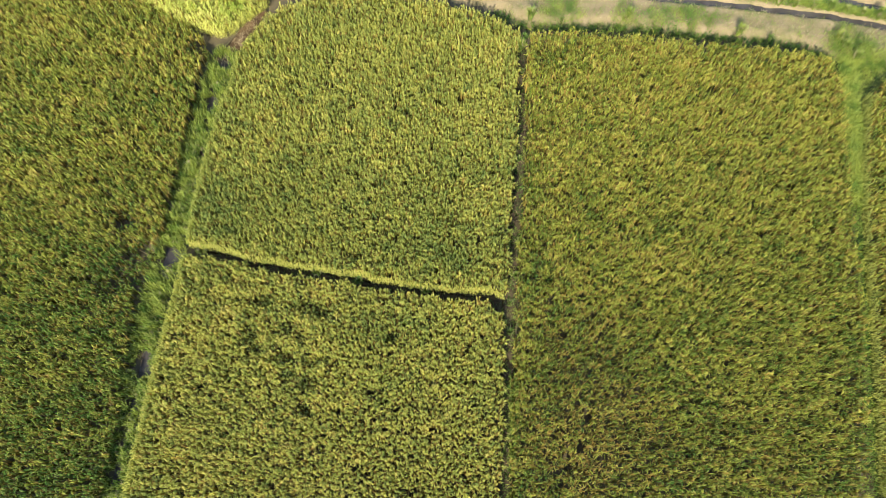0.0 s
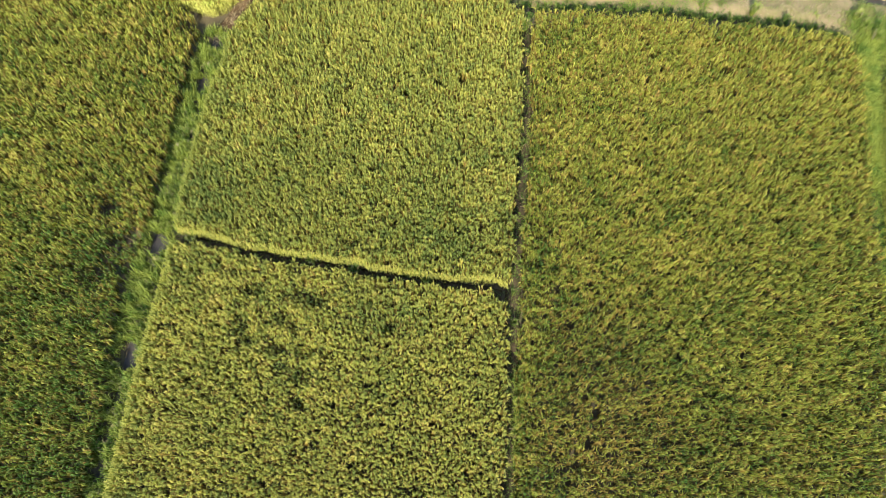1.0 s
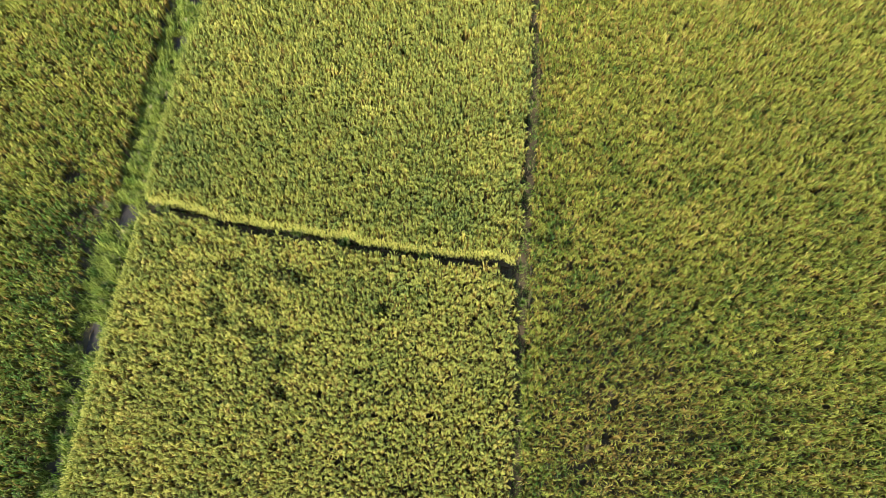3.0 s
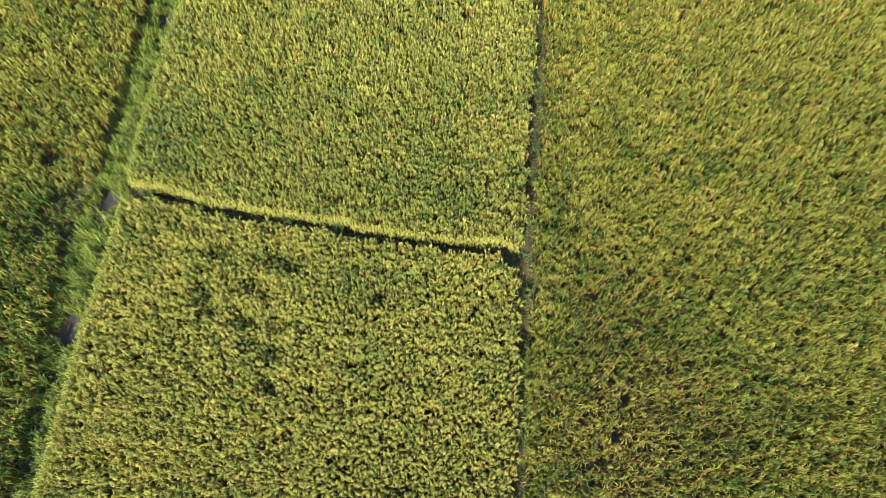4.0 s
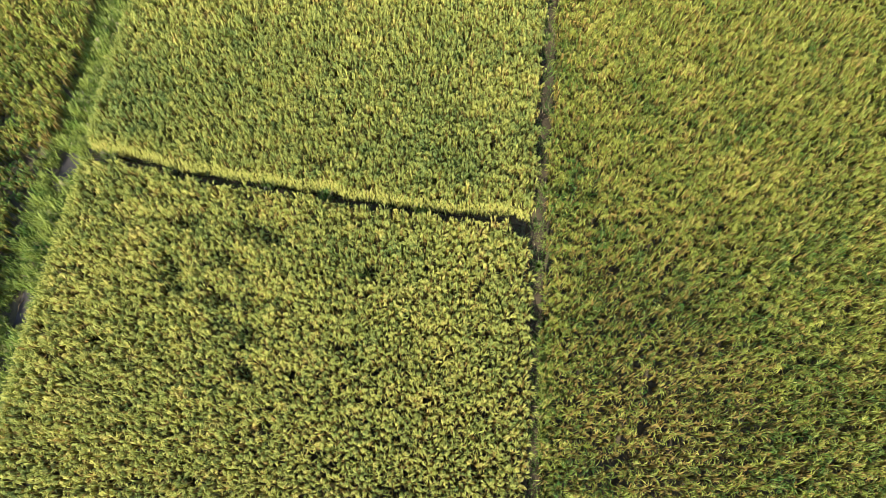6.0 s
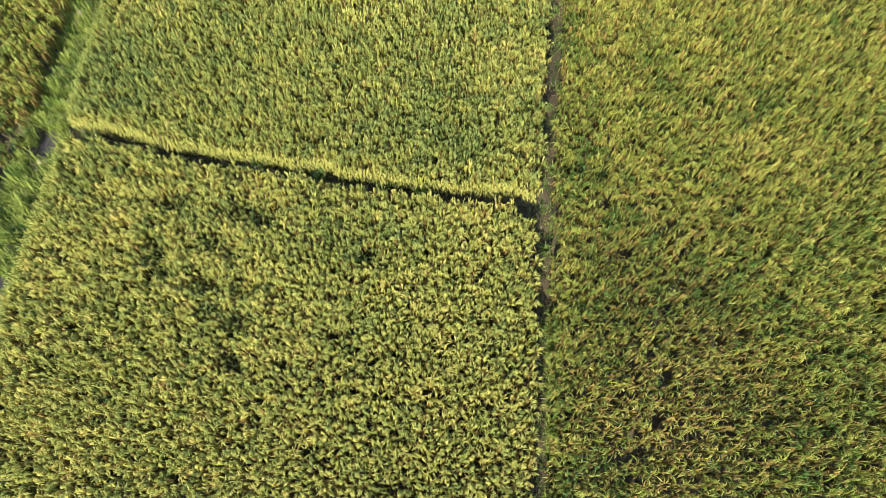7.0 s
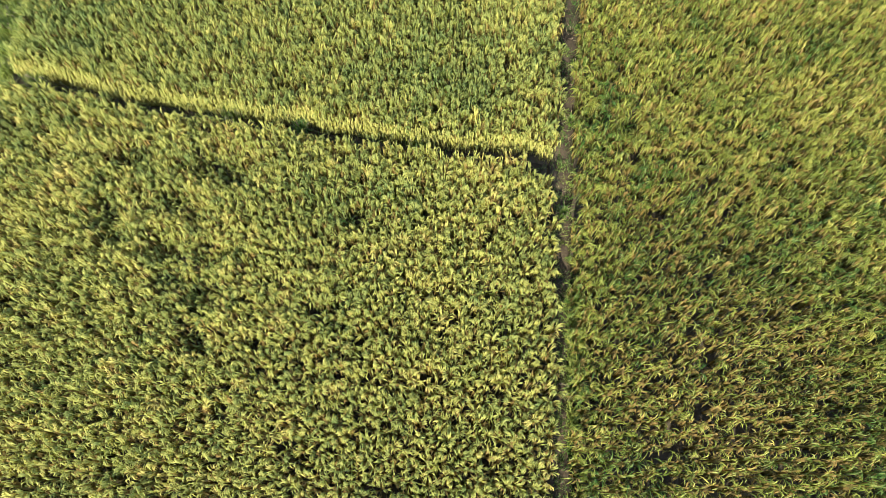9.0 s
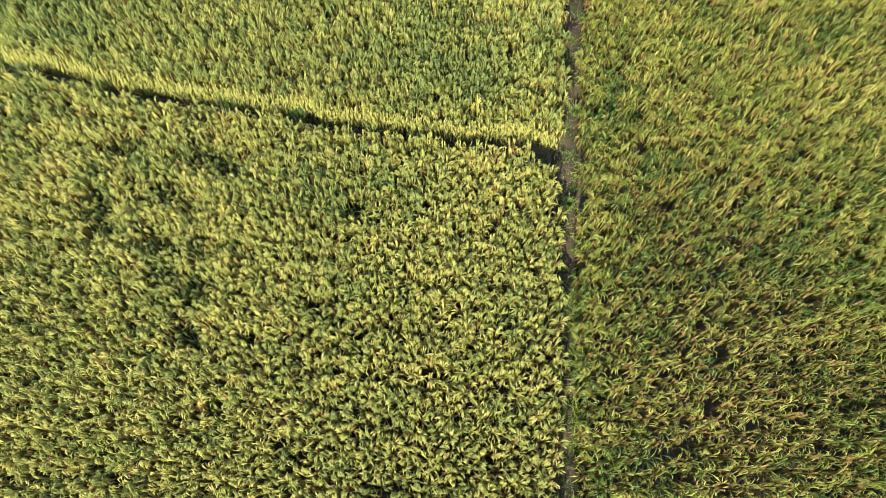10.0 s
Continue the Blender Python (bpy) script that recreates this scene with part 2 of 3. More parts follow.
def far_ground():
    """Mud under the crop; far off, the mixed greens and straw of other paddies."""
    m, nodes, links = node_material("ground")
    shader = nodes["Principled BSDF"]
    a, b = noise_node(nodes, links, 1.1, 5.0), noise_node(nodes, links, 14.0, 4.0)
    f = math_node(nodes, links, "ADD", math_node(nodes, links, "MULTIPLY", a, 0.6), math_node(nodes, links, "MULTIPLY", b, 0.4))
    near = ramp(nodes, [(0.3, (0.038, 0.029, 0.016)), (0.7, (0.09, 0.068, 0.036))])
    far = ramp(nodes, [(0.36, (0.022, 0.028, 0.009)), (0.48, (0.062, 0.07, 0.017)), (0.56, (0.105, 0.105, 0.025)), (0.66, (0.16, 0.145, 0.04))])
    links.new(f, near.inputs[0])
    links.new(f, far.inputs[0])
    att = nodes.new("ShaderNodeAttribute")
    att.attribute_name = "cropped"
    mix = nodes.new("ShaderNodeMix")
    mix.data_type = "RGBA"
    links.new(att.outputs["Fac"], mix.inputs["Factor"])
    links.new(near.outputs[0], mix.inputs[6])
    links.new(far.outputs[0], mix.inputs[7])
    links.new(mix.outputs[2], shader.inputs["Base Color"])
    shader.inputs["Roughness"].default_value = 0.85
    return m


xs, ys = graded(-22.0, 18.0, 0.2), graded(-8.2, 14.5, 0.2)
gx, gy = np.meshgrid(xs, ys)
close = (gx > -22.1) & (gx < 18.1) & (gy > -8.3) & (gy < 14.6)
gz = np.where(close, 0.02 * waves(gx, gy, 0.5, 3) + 0.015 * waves(gx, gy, 0.2, 4), 0.0)
gz = gz - np.where(close, 0.2 * step((0.42 - distance(gx, gy, DITCH)) / 0.25), 0.0)
outside = ~((gx > -19.8 + 0.163 * (12.9 - gy)) & (gx < 16.7) & (gy > -6.8) & (gy < 14.2))
corners, sizes = grid_faces(len(xs), len(ys))
ground = new("ground", mesh_from("ground", np.stack([gx, gy, gz], -1).reshape(-1, 3), corners, sizes, [far_ground()], attributes=[("cropped", outside.ravel())], smooth=True))
tagged(ground, "dark wet paddy mud running out to flat farmland", "ground", kind="structure")


def bund(name, line, half, height, label, material, seed, gap=0.12, cut=None):
    """An earth ridge along a line, with rounded, uneven shoulders."""
    pts = along(line, gap)
    d = np.gradient(pts, axis=0)
    d /= np.hypot(*d.T)[:, None]
    normal = np.stack([-d[:, 1], d[:, 0]], 1)
    u = np.linspace(-1, 1, 11)
    w = half * (1 + 0.16 * waves(pts[:, 0], pts[:, 1], 0.6, seed))
    px = pts[:, None, 0] + normal[:, None, 0] * u * w[:, None] * 1.25
    py = pts[:, None, 1] + normal[:, None, 1] * u * w[:, None] * 1.25
    pz = height * step((1.05 - np.abs(u)) / 0.55) - 0.06 + 0.025 * waves(px, py, 0.22, seed + 1) + 0.015 * waves(px, py, 0.09, seed + 2)
    c, s = grid_faces(11, len(pts))
    ob = new(name, mesh_from(name, np.stack([px, py, pz], -1).reshape(-1, 3), c, s, [material], smooth=True))
    return tagged(ob, label, "earth path", kind="structure")


bund("path_1", PATH_LINE, 0.22, 0.2, "narrow brown trodden earth bund between the paddies", SOIL, 11)
bund("path_2", CROSS_LINE, 0.2, 0.16, "low dark earth bund between two rice plots", SOIL, 21)
bund("path_4", [(-9.0, 11.9), (-9.4, 11.0), (-9.75, 10.3), (-9.95, 9.85)], 0.24, 0.14, "bare red-brown earth where the ditch bends", RED_SOIL, 35)
bund("path_3", EAST_LINE, 0.24, 0.2, "grassy earth bund along the far paddy", SOIL, 31)

# the dry bank beyond the paddies, with two water rills
xs, ys = np.arange(-9.0, 22.1, 0.13), np.arange(8.3, 15.6, 0.09)
bx, by = np.meshgrid(xs, ys)
edge_y = np.interp(bx, [p[0] for p in NORTH_EDGE], [p[1] for p in NORTH_EDGE])
bz = -0.1 + 0.36 * step((by - edge_y - 0.1 + 0.12 * waves(bx, by, 0.5, 41)) / 0.9)
bz = (bz + 0.03 * waves(bx, by, 0.6, 42) + 0.012 * waves(bx, by, 0.25, 43) + 0.15) * step((15.5 - by) / 0.9) - 0.15
bz = bz - 0.17 * step((0.25 - distance(bx, by, RILL_NEAR)) / 0.16) - 0.17 * step((0.32 - distance(bx, by, RILL_FAR)) / 0.18)
corners, sizes = grid_faces(len(xs), len(ys))
bank = new("pavement", mesh_from("bank", np.stack([bx, by, bz], -1).reshape(-1, 3), corners, sizes, [BANK], smooth=True))
bank.name = "bank"
tagged(bank, "raised bank of dry tan earth and cropped grass", "bank", kind="structure")


def water(name, line, half, z, label):
    pts = along(line, 0.25)
    d = np.gradient(pts, axis=0)
    d /= np.hypot(*d.T)[:, None]
    normal = np.stack([-d[:, 1], d[:, 0]], 1)
    u = np.linspace(-1, 1, 4) * half
    p = pts[:, None] + normal[:, None] * u[None, :, None]
    v = np.concatenate([p, np.full((*p.shape[:2], 1), z)], -1).reshape(-1, 3)
    c, s = grid_faces(4, len(pts))
    return tagged(new(name, mesh_from(name, v, c, s, [WATER], smooth=True)), label, "water", kind="structure")


water("water_1", DITCH[2:], 0.34, -0.07, "still murky water in a weedy ditch")
water("water_2", RILL_NEAR, 0.22, 0.14, "narrow rill of dark water on the bank")
water("water_3", RILL_FAR, 0.29, 0.14, "narrow rill of dark water on the bank")


# ---- rice ----
# thin or stunted places: centre, radius, how much lower the plants stand
THIN = [(-7.75, -0.1, 0.26, 0.75), (-7.5, -0.05, 0.2, 0.62), (-7.95, -1.1, 0.26, 0.78), (-7.85, -1.55, 0.28, 0.75), (-5.75, -0.35, 0.32, 0.78), (-6.3, -0.3, 0.28, 0.75), (-6.1, 0.1, 0.26, 0.5), (-6.8, -0.95, 0.26, 0.69),
        (-6.45, -1.3, 0.2, 0.62), (-6.85, -1.85, 0.28, 0.69), (-6.05, -2.0, 0.28, 0.62), (-6.65, -2.4, 0.25, 0.5), (-6.1, -2.65, 0.3, 0.62), (-6.14, -3.42, 0.28, 0.76), (-3.52, -1.22, 0.2, 0.88), (-4.3, -1.1, 0.16, 0.5),
        (-4.85, 1.5, 0.26, 0.75), (-9.1, 0.0, 0.25, 0.35), (-12.6, 2.75, 0.36, 1.0), (-11.9, 1.55, 0.38, 1.0), (-12.15, 0.85, 0.4, 0.95), (-12.6, 0.4, 0.35, 0.7), (4.05, 2.42, 0.15, 0.85), (1.5, 0.62, 0.2, 0.75),
        (5.9, 2.9, 0.18, 0.5), (-10.95, 9.75, 0.4, 0.85), (6.9, 3.4, 0.2, 0.5), (9.0, 4.4, 0.2, 0.5), (2.0, -4.4, 0.7, 0.2), (4.4, -4.0, 0.6, 0.15)]


def blades(r, root, bearing, tall, ripe, kind, spread, push, loose=0.06, wide=1.0, bend=0.0, lie=0.0):
    """Leaves, ears, withered lower leaves or the outermost ears of sheaves, as arrays for a mesh."""
    m = len(root)
    push = np.clip(push, 0.4, 1.3)
    h = tall * r.uniform(0.94, 1.03, m)
    one = np.ones(m)
    aside, where = loose * np.sqrt(r.uniform(0, 1, m)), bearing + r.normal(0, 1.1, m)
    shift = np.stack([aside * np.cos(where), aside * np.sin(where)], 1)
    curl = bend + r.normal(0, 0.014, m)
    if kind == 0:
        out = (0.07 + 0.11 * r.uniform(0, 1, m) ** 1.3) * (0.5 + 0.5 * push) * spread
        droop = r.uniform(0.03, 0.24, m) * np.clip(out / 0.12, 0.4, 1.4)
        o = out[:, None] * np.array([0, 0.16, 0.6, 1.0])
        u = h[:, None] * np.stack([0 * one, 0.93 * one, 1.0 - 0.1 * droop, 1.0 - droop], 1)
        w = r.uniform(0.011, 0.019, m)[:, None] * np.array([0.05, 0.4, 1.0, 0])
    elif kind == 1:
        out = r.uniform(0.06, 0.12, m) * (0.5 + 0.5 * push)
        o = out[:, None] * np.array([0, 0.07, 0.55, 1.0])
        u = h[:, None] * np.stack([0 * one, 0.93 * one, one, r.uniform(0.78, 0.94, m)], 1)
        w = r.uniform(0.016, 0.025, m)[:, None] * np.array([0.08, 0.45, 1.0, 0])
    elif kind == 3:
        shift, curl = shift * 0.3, curl * 0.4
        out = r.uniform(0.03, 0.09, m)
        o = out[:, None] * np.array([0, 0.25, 0.6, 1.0])
        u = h[:, None] * np.stack([0 * one, 0.5 * one, one, r.uniform(0.85, 1.0, m)], 1)
        w = r.uniform(0.014, 0.024, m)[:, None] * np.array([0.5, 1.0, 1.0, 0])
    else:
        out = r.uniform(0.08, 0.16, m)
        o = out[:, None] * np.array([0, 0.45, 1.0])
        u = h[:, None] * np.stack([0.2 * one, r.uniform(0.64, 0.86, m), r.uniform(0.5, 0.76, m)], 1)
        w = r.uniform(0.026, 0.045, m)[:, None] * np.array([0.4, 1.0, 0])
    w = w * np.reshape(wide, (-1, 1))
    v, c, z = strips(root, bearing, o, u, w, lie + r.normal(0, 0.25, m), shift, curl)
    return v, c, z, np.repeat(np.clip(ripe, 0, 1), 2 * o.shape[1] - 1)


def join(name, pieces, materials):
    """One mesh from several lots of blades: (vertices, corners, sizes, ripeness, material's number)."""
    base, out = 0, [[], [], [], [], []]
    for v, c, z, p, k in pieces:
        for lot, part_of in zip(out, (v, c + base, z, p, np.full(len(z), k))):
            lot.append(part_of)
        base += len(v)
    v, c, z, p, k = (np.concatenate(lot) for lot in out)
    return mesh_from(name, v, c, z, materials, k, [("ripe", p)])


def blob(px, py, cx, cy, rx, ry):
    return step(1.35 - np.hypot((px - cx) / rx, (py - cy) / ry))


def sparse(px, py):
    """Where the soil is poor the hills have lost part of their leaves; all plots also thin out southward."""
    bad = 0.6 * blob(px, py, 2.7, -4.2, 2.4, 2.3) + 0.42 * blob(px, py, 2.4, -1.4, 1.9, 1.7) + 0.15 * blob(px, py, 7.0, -4.5, 2.6, 1.6) + 0.3 * blob(px, py, -12.6, 0.3, 1.0, 1.6)
    bad = bad + 0.15 * step((-1.5 - py) / 4.0)
    return np.clip(bad * (1 + 0.35 * waves(px, py, 0.6, 91)), 0, 0.62)


def rice_crop(label, poly, angle, row, gap, height, lean, ripeness, leaves, ears, spread, seed, loose, rough, fringes=(), materials=None, coarse=1.0, fan=0.22, uneven=0.15, wisps=6, leaf_level=0.9, head=0.1):
    """One plot of rice: hills on a planted grid, each a sheaf of arching leaves and nodding ears; along the given edges
    (line, outward way, ripeness, high where a sunlit side is painted, depth, and the least height of leaves on the open
    side) the outer row stands open to the light, its ears hanging outward."""
    r = np.random.default_rng(seed)
    ca, sa = math.cos(radians(angle)), math.sin(radians(angle))
    a, b = np.meshgrid(np.arange(-40, 40, gap), np.arange(-40, 40, row))
    a = (a + r.normal(0, gap * 0.18, a.shape)).ravel()
    b = (b + r.normal(0, row * 0.15, b.shape)).ravel()
    px, py = a * ca - b * sa, a * sa + b * ca
    ok = inside(px, py, poly)
    px, py = px[ok], py[ok]
    tall = height * (1 + 0.035 * waves(px, py, 1.6, seed + 1) + r.normal(0, rough, len(px)))
    keep = r.uniform(0, 1, len(px)) > 0.03
    ripe = ripeness(px, py) + r.normal(0, 0.17, len(px))
    stunt = np.zeros(len(px))
    for cx, cy, size, low in THIN:
        near = step((size * 1.5 - np.hypot(px - cx, (py - cy))) / size)
        tall = tall * (1 - low * near * 0.5)
        stunt = np.maximum(stunt, low * near)
        keep &= r.uniform(0, 1, len(px)) > near * max(0.0, low - 0.78) * 3.0
        ripe = ripe - 0.35 * low * near
    px, py, tall, ripe, stunt = px[keep], py[keep], tall[keep], ripe[keep], stunt[keep]
    n = len(px)
    lack = np.maximum(sparse(px, py), 0.5 * stunt)
    pieces = []
    wind = (0.13 * waves(px, py, 0.9, seed + 2), 0.13 * waves(px, py, 0.9, seed + 3))
    own = r.normal(0, 0.22, (2, n))
    # towards the far end fewer and broader blades
    wide = coarse * (1 + 0.35 * step((py - 3.0) / 4.0))
    # the blades of a hill hang together in a few wisps, each with its own way, height and ripeness
    turn = r.uniform(0, 6.2832, (n, 1)) + np.arange(wisps) * 6.2832 / wisps + r.normal(0, 0.5, (n, wisps))
    ox = np.cos(turn) + lean[0] + (wind[0] + own[0])[:, None]
    oy = np.sin(turn) + lean[1] + (wind[1] + own[1])[:, None]
    away = r.uniform(0.012, head, (n, wisps))
    wx, wy, wz = away * np.cos(turn), 0.7 * away * np.sin(turn), 1 - uneven * r.uniform(0, 1, (n, wisps)) ** 1.5
    gold_of, bend_of, lie_of = r.normal(0, 0.1, (n, wisps)), r.normal(0, 0.035, (n, wisps)), r.normal(0, 0.4, (n, wisps))
    for k, count in ((0, leaves), (1, ears), (2, 9)):
        hill = np.repeat(np.arange(n), count)
        hill = hill[r.uniform(0, 1, len(hill)) < (1 if k == 2 else 1 - lack[hill]) / wide[hill]]
        m = len(hill)
        wisp = r.integers(0, wisps, m)
        foot, fa = 0.025 * np.sqrt(r.uniform(0, 1, m)), r.uniform(0, 6.2832, m)
        root = np.stack([px[hill] + foot * np.cos(fa), py[hill] + foot * np.sin(fa), np.full(m, -0.03)], 1)
        if k == 2:
            bearing, push, high, gold, bend, lie = r.uniform(0, 6.2832, m), np.ones(m), tall[hill], ripe[hill], r.normal(0, 0.03, m), r.normal(0, 0.4, m)
        else:
            root[:, 0] += wx[hill, wisp]
            root[:, 1] += wy[hill, wisp]
            bearing = np.arctan2(oy, ox)[hill, wisp] + r.normal(0, fan, m)
            bend, lie = bend_of[hill, wisp], lie_of[hill, wisp]
            push, high, gold = np.hypot(ox, oy)[hill, wisp], tall[hill] * wz[hill, wisp] * (leaf_level if k == 0 else 1.0), ripe[hill] + gold_of[hill, wisp] + (0.12 if k == 0 and ears > 9 else 0.0)
        pieces.append((*blades(r, root, bearing, high, gold, k, spread, push, loose, wide[hill], bend, lie), k))
    for line, way, gold, deep, *leafy in fringes:
        pts = along(line, 0.04)
        m = 9 * len(pts)
        far = r.uniform(-0.03, deep, m)
        pts = np.repeat(pts, 9, axis=0) + np.array(way) * far[:, None] + r.normal(0, 0.015, (m, 2))
        root = np.concatenate([pts, np.zeros((m, 1))], 1)
        bearing = math.atan2(way[1], way[0]) + r.normal(0, 0.5, m)
        h = height * r.uniform(0.6, 1.03, m) * (1 - 0.42 * np.clip(far, 0, 1) / 0.13)
        if leafy:
            # leaves all the way down the open side
            h = height * r.uniform(leafy[0], 1.0, m) * (1 - 0.3 * np.clip(far, 0, 1) / deep)
        pieces.append((*blades(r, root, bearing, h, gold + r.normal(0, 0.12, m), 1 if leafy else 3, 1.0, np.ones(m)), 1))
    return tagged(new("rice_crop", join("rice_crop", pieces, materials or [LEAF, EAR, DEAD])), label, "rice", "rice plots", "stuff")


def ripe_lit_right(px, py):
    # the py slope paints the brighter down-sun view, besides yellower plants northward
    v = 0.50 + 0.017 * py + 0.09 * waves(px, py, 1.8, 61) + 0.06 * waves(px, py, 0.7, 62)
    v = v - 0.17 * blob(px, py, 2.0, -1.3, 1.6, 1.6) - 0.12 * blob(px, py, 3.2, -2.4, 2.0, 1.0) - 0.15 * blob(px, py, 2.3, 9.4, 2.0, 0.8) - 0.12 * blob(px, py, 0.9, 4.0, 0.6, 4.0) - 0.1 * blob(px, py, 8.2, 0.0, 1.5, 1.2)
    return v + 0.12 * blob(px, py, 4.3, 0.2, 1.0, 1.3) + 0.1 * blob(px, py, 5.5, 1.2, 1.0, 1.0) + 0.08 * blob(px, py, 2.2, -4.8, 1.5, 0.8) + 0.1 * blob(px, py, 3.4, -3.5, 0.6, 0.4)


def ripe_lit_upper(px, py):
    # py term: canopy brightening away from the sun, put into the colour
    v = 0.43 + 0.013 * py + 0.08 * waves(px, py, 1.7, 63) + 0.05 * waves(px, py, 0.6, 64)
    return v - 0.2 * blob(px, py, -9.4, 3.2, 1.0, 1.6) - 0.15 * blob(px, py, -2.0, 2.0, 1.8, 1.2) + 0.1 * blob(px, py, -0.6, 10.0, 1.5, 1.5)


def ripe_lower(px, py):
    v = 0.62 + 0.08 * waves(px, py, 1.7, 65) + 0.05 * waves(px, py, 0.6, 66)
    return v - 0.25 * blob(px, py, -3.8, -0.8, 1.8, 0.7) - 0.15 * blob(px, py, -9.3, 0.6, 1.2, 0.7)


def ripe_lit_left(px, py):
    # py slope lightens the far end as down-sun viewing would
    v = 0.33 + 0.024 * py + 0.10 * waves(px, py, 1.6, 67) + 0.05 * waves(px, py, 0.6, 68)
    return v + 0.12 * blob(px, py, -15.0, 4.0, 2.5, 2.0) + 0.14 * blob(px, py, -11.7, 4.3, 0.9, 1.0) - 0.2 * blob(px, py, -12.6, 0.3, 1.2, 1.6)


def ripe_east(px, py):
    return 0.5 + 0.1 * waves(px, py, 1.5, 69)


rice_crop("ripening green and straw-yellow rice, leaves arching over", FIELD_RIGHT, 1, 0.2, 0.155, 0.84, (-0.15, -0.15), ripe_lit_right, 19, 4, 1.15, 101, 0.012, 0.085, fan=0.3, uneven=0.28, wisps=5, leaf_level=1.0, head=0.07)
# raised fringe ripeness paints the sunlit face, most on the south edge
rice_crop("dense upright rice with pale yellow nodding ears", FIELD_UPPER, -9, 0.17, 0.155, 0.84, (0.0, -0.1), ripe_lit_upper, 8, 18, 1.05, 102, 0.009, 0.07,
          [(SOUTH_OF_UPPER, (0.1, -1), 0.8, 0.09, 0.6), (WEST_OF_UPPER, (-1, -0.2), 0.55, 0.08, 0.5)])
rice_crop("dense upright rice with yellow ears and thin dark patches", FIELD_LOWER, -9, 0.17, 0.155, 0.82, (0.0, -0.1), ripe_lower, 8, 19, 1.05, 103, 0.009, 0.065,
          [(WEST_OF_LOWER, (-1, -0.2), 0.62, 0.1, 0.5)])
rice_crop("green rice with arching leaves and bare wet gaps by the ditch", FIELD_LEFT, 12, 0.2, 0.16, 0.84, (0.0, 0.0), ripe_lit_left, 17, 4, 1.05, 104, 0.011, 0.085, coarse=1.25, uneven=0.2, wisps=5, leaf_level=1.0, head=0.07)
rice_crop("bright green rice beyond a grassy bund", FIELD_EAST, 2, 0.2, 0.165, 0.84, (0, 0), ripe_east, 14, 3, 1.1, 105, 0.025, 0.05, [(FIELD_EAST[2:11], (-1, -0.3), 0.5, 0.1, 0.3)], coarse=1.4, uneven=0.15, wisps=5, leaf_level=1.0, head=0.07)


def ripe_yellow(px, py):
    return 0.62 + 0.14 * waves(px, py, 0.9, 70) - 0.35 * blob(px, py, -9.6, 11.6, 0.7, 0.8)


# edges coloured riper than the plot to paint its sunlit front
rice_crop("tall bright yellow-green crop at the corner of its plot", PLOT_YELLOW, 20, 0.15, 0.14, 1.05, (0, -0.3), ripe_yellow, 14, 9, 1.0, 106, 0.08, 0.09, [(PLOT_YELLOW[:5], (-0.4, -0.9), 0.85, 0.12, 0.25), (PLOT_YELLOW[4:8], (0.8, -0.5), 0.7, 0.1, 0.25)], [YELLOW, YELLOW, DEAD])


# ---- weeds ----
def carpet(name, label, pts, low, high, ripe, seed, reach=(0.04, 0.15), width=(0.006, 0.012), materials=None, z=-0.05, category="grass"):
    """A mat of grass: one blade at each point."""
    r = np.random.default_rng(seed)
    m = len(pts)
    root = np.concatenate([pts, np.broadcast_to(np.asarray(z, float), (m,))[:, None]], 1)
    h, out = r.uniform(low, high, m), r.uniform(*reach, m)
    o = out[:, None] * np.array([0, 0.2, 0.6, 1.0])
    u = h[:, None] * np.stack([0 * h, 0.65 + 0 * h, 1 + 0 * h, r.uniform(0.7, 1.1, m)], 1)
    w = r.uniform(*width, m)[:, None] * np.array([0.7, 1, 0.9, 0])
    v, c, s = strips(root, r.uniform(0, 6.2832, m), o, u, w, r.normal(0, 0.5, m))
    me = join(name, [(v, c, s, np.repeat(np.clip(ripe, 0, 1), 7), 0)], materials or [WEED])
    return tagged(new(name, me), label, category, kind="stuff")


def beside(line, count, spread, seed):
    r = np.random.default_rng(seed)
    pts = along(line, 0.02)
    return pts[r.integers(0, len(pts), count)] + np.stack([r.normal(0, spread, count), r.normal(0, 0.1, count)], 1)


def off_puddles(pts, grow=1.0):
    ok = np.ones(len(pts), bool)
    for x, y, size in PUDDLES:
        ok &= np.hypot((pts[:, 0] - x) / 0.8, (pts[:, 1] - y) / 1.35) > size * grow
    return pts[ok]


mat = beside(DITCH, 30000, 0.34, 201)
mat[:, 0] -= 0.2
mat = off_puddles(mat, 1.1)
mat = mat[(distance(mat[:, 0], mat[:, 1], DITCH) < 0.75) & (mat[:, 1] < 9.9) & (waves(mat[:, 0], mat[:, 1], 0.35, 96) > -0.55)]
mat = mat[distance(mat[:, 0], mat[:, 1], [(-11.42, -2.9), (-11.52, -3.6), (-11.74, -5.4), (-11.85, -6.7)]) > 0.1]
carpet("ditch_grass", "rank green and yellowish grass filling the ditch", mat, 0.18, 0.5, 0.95 + 0.3 * waves(mat[:, 0], mat[:, 1], 0.35, 71), 202, (0.06, 0.2), (0.01, 0.02), z=-0.08 + 0.14 * waves(mat[:, 0], mat[:, 1], 0.3, 88))


low = beside(PATH_LINE, 7000, 0.12, 211)
low = low[waves(low[:, 0], low[:, 1], 0.45, 72) > -0.6]
carpet("path_grass", "short worn grass and weeds on the bund", low, 0.02, 0.1, 0.35 + 0.35 * waves(low[:, 0], low[:, 1], 0.5, 73), 212, z=0.09)
low = beside(PATH_LINE, 1500, 0.11, 218)
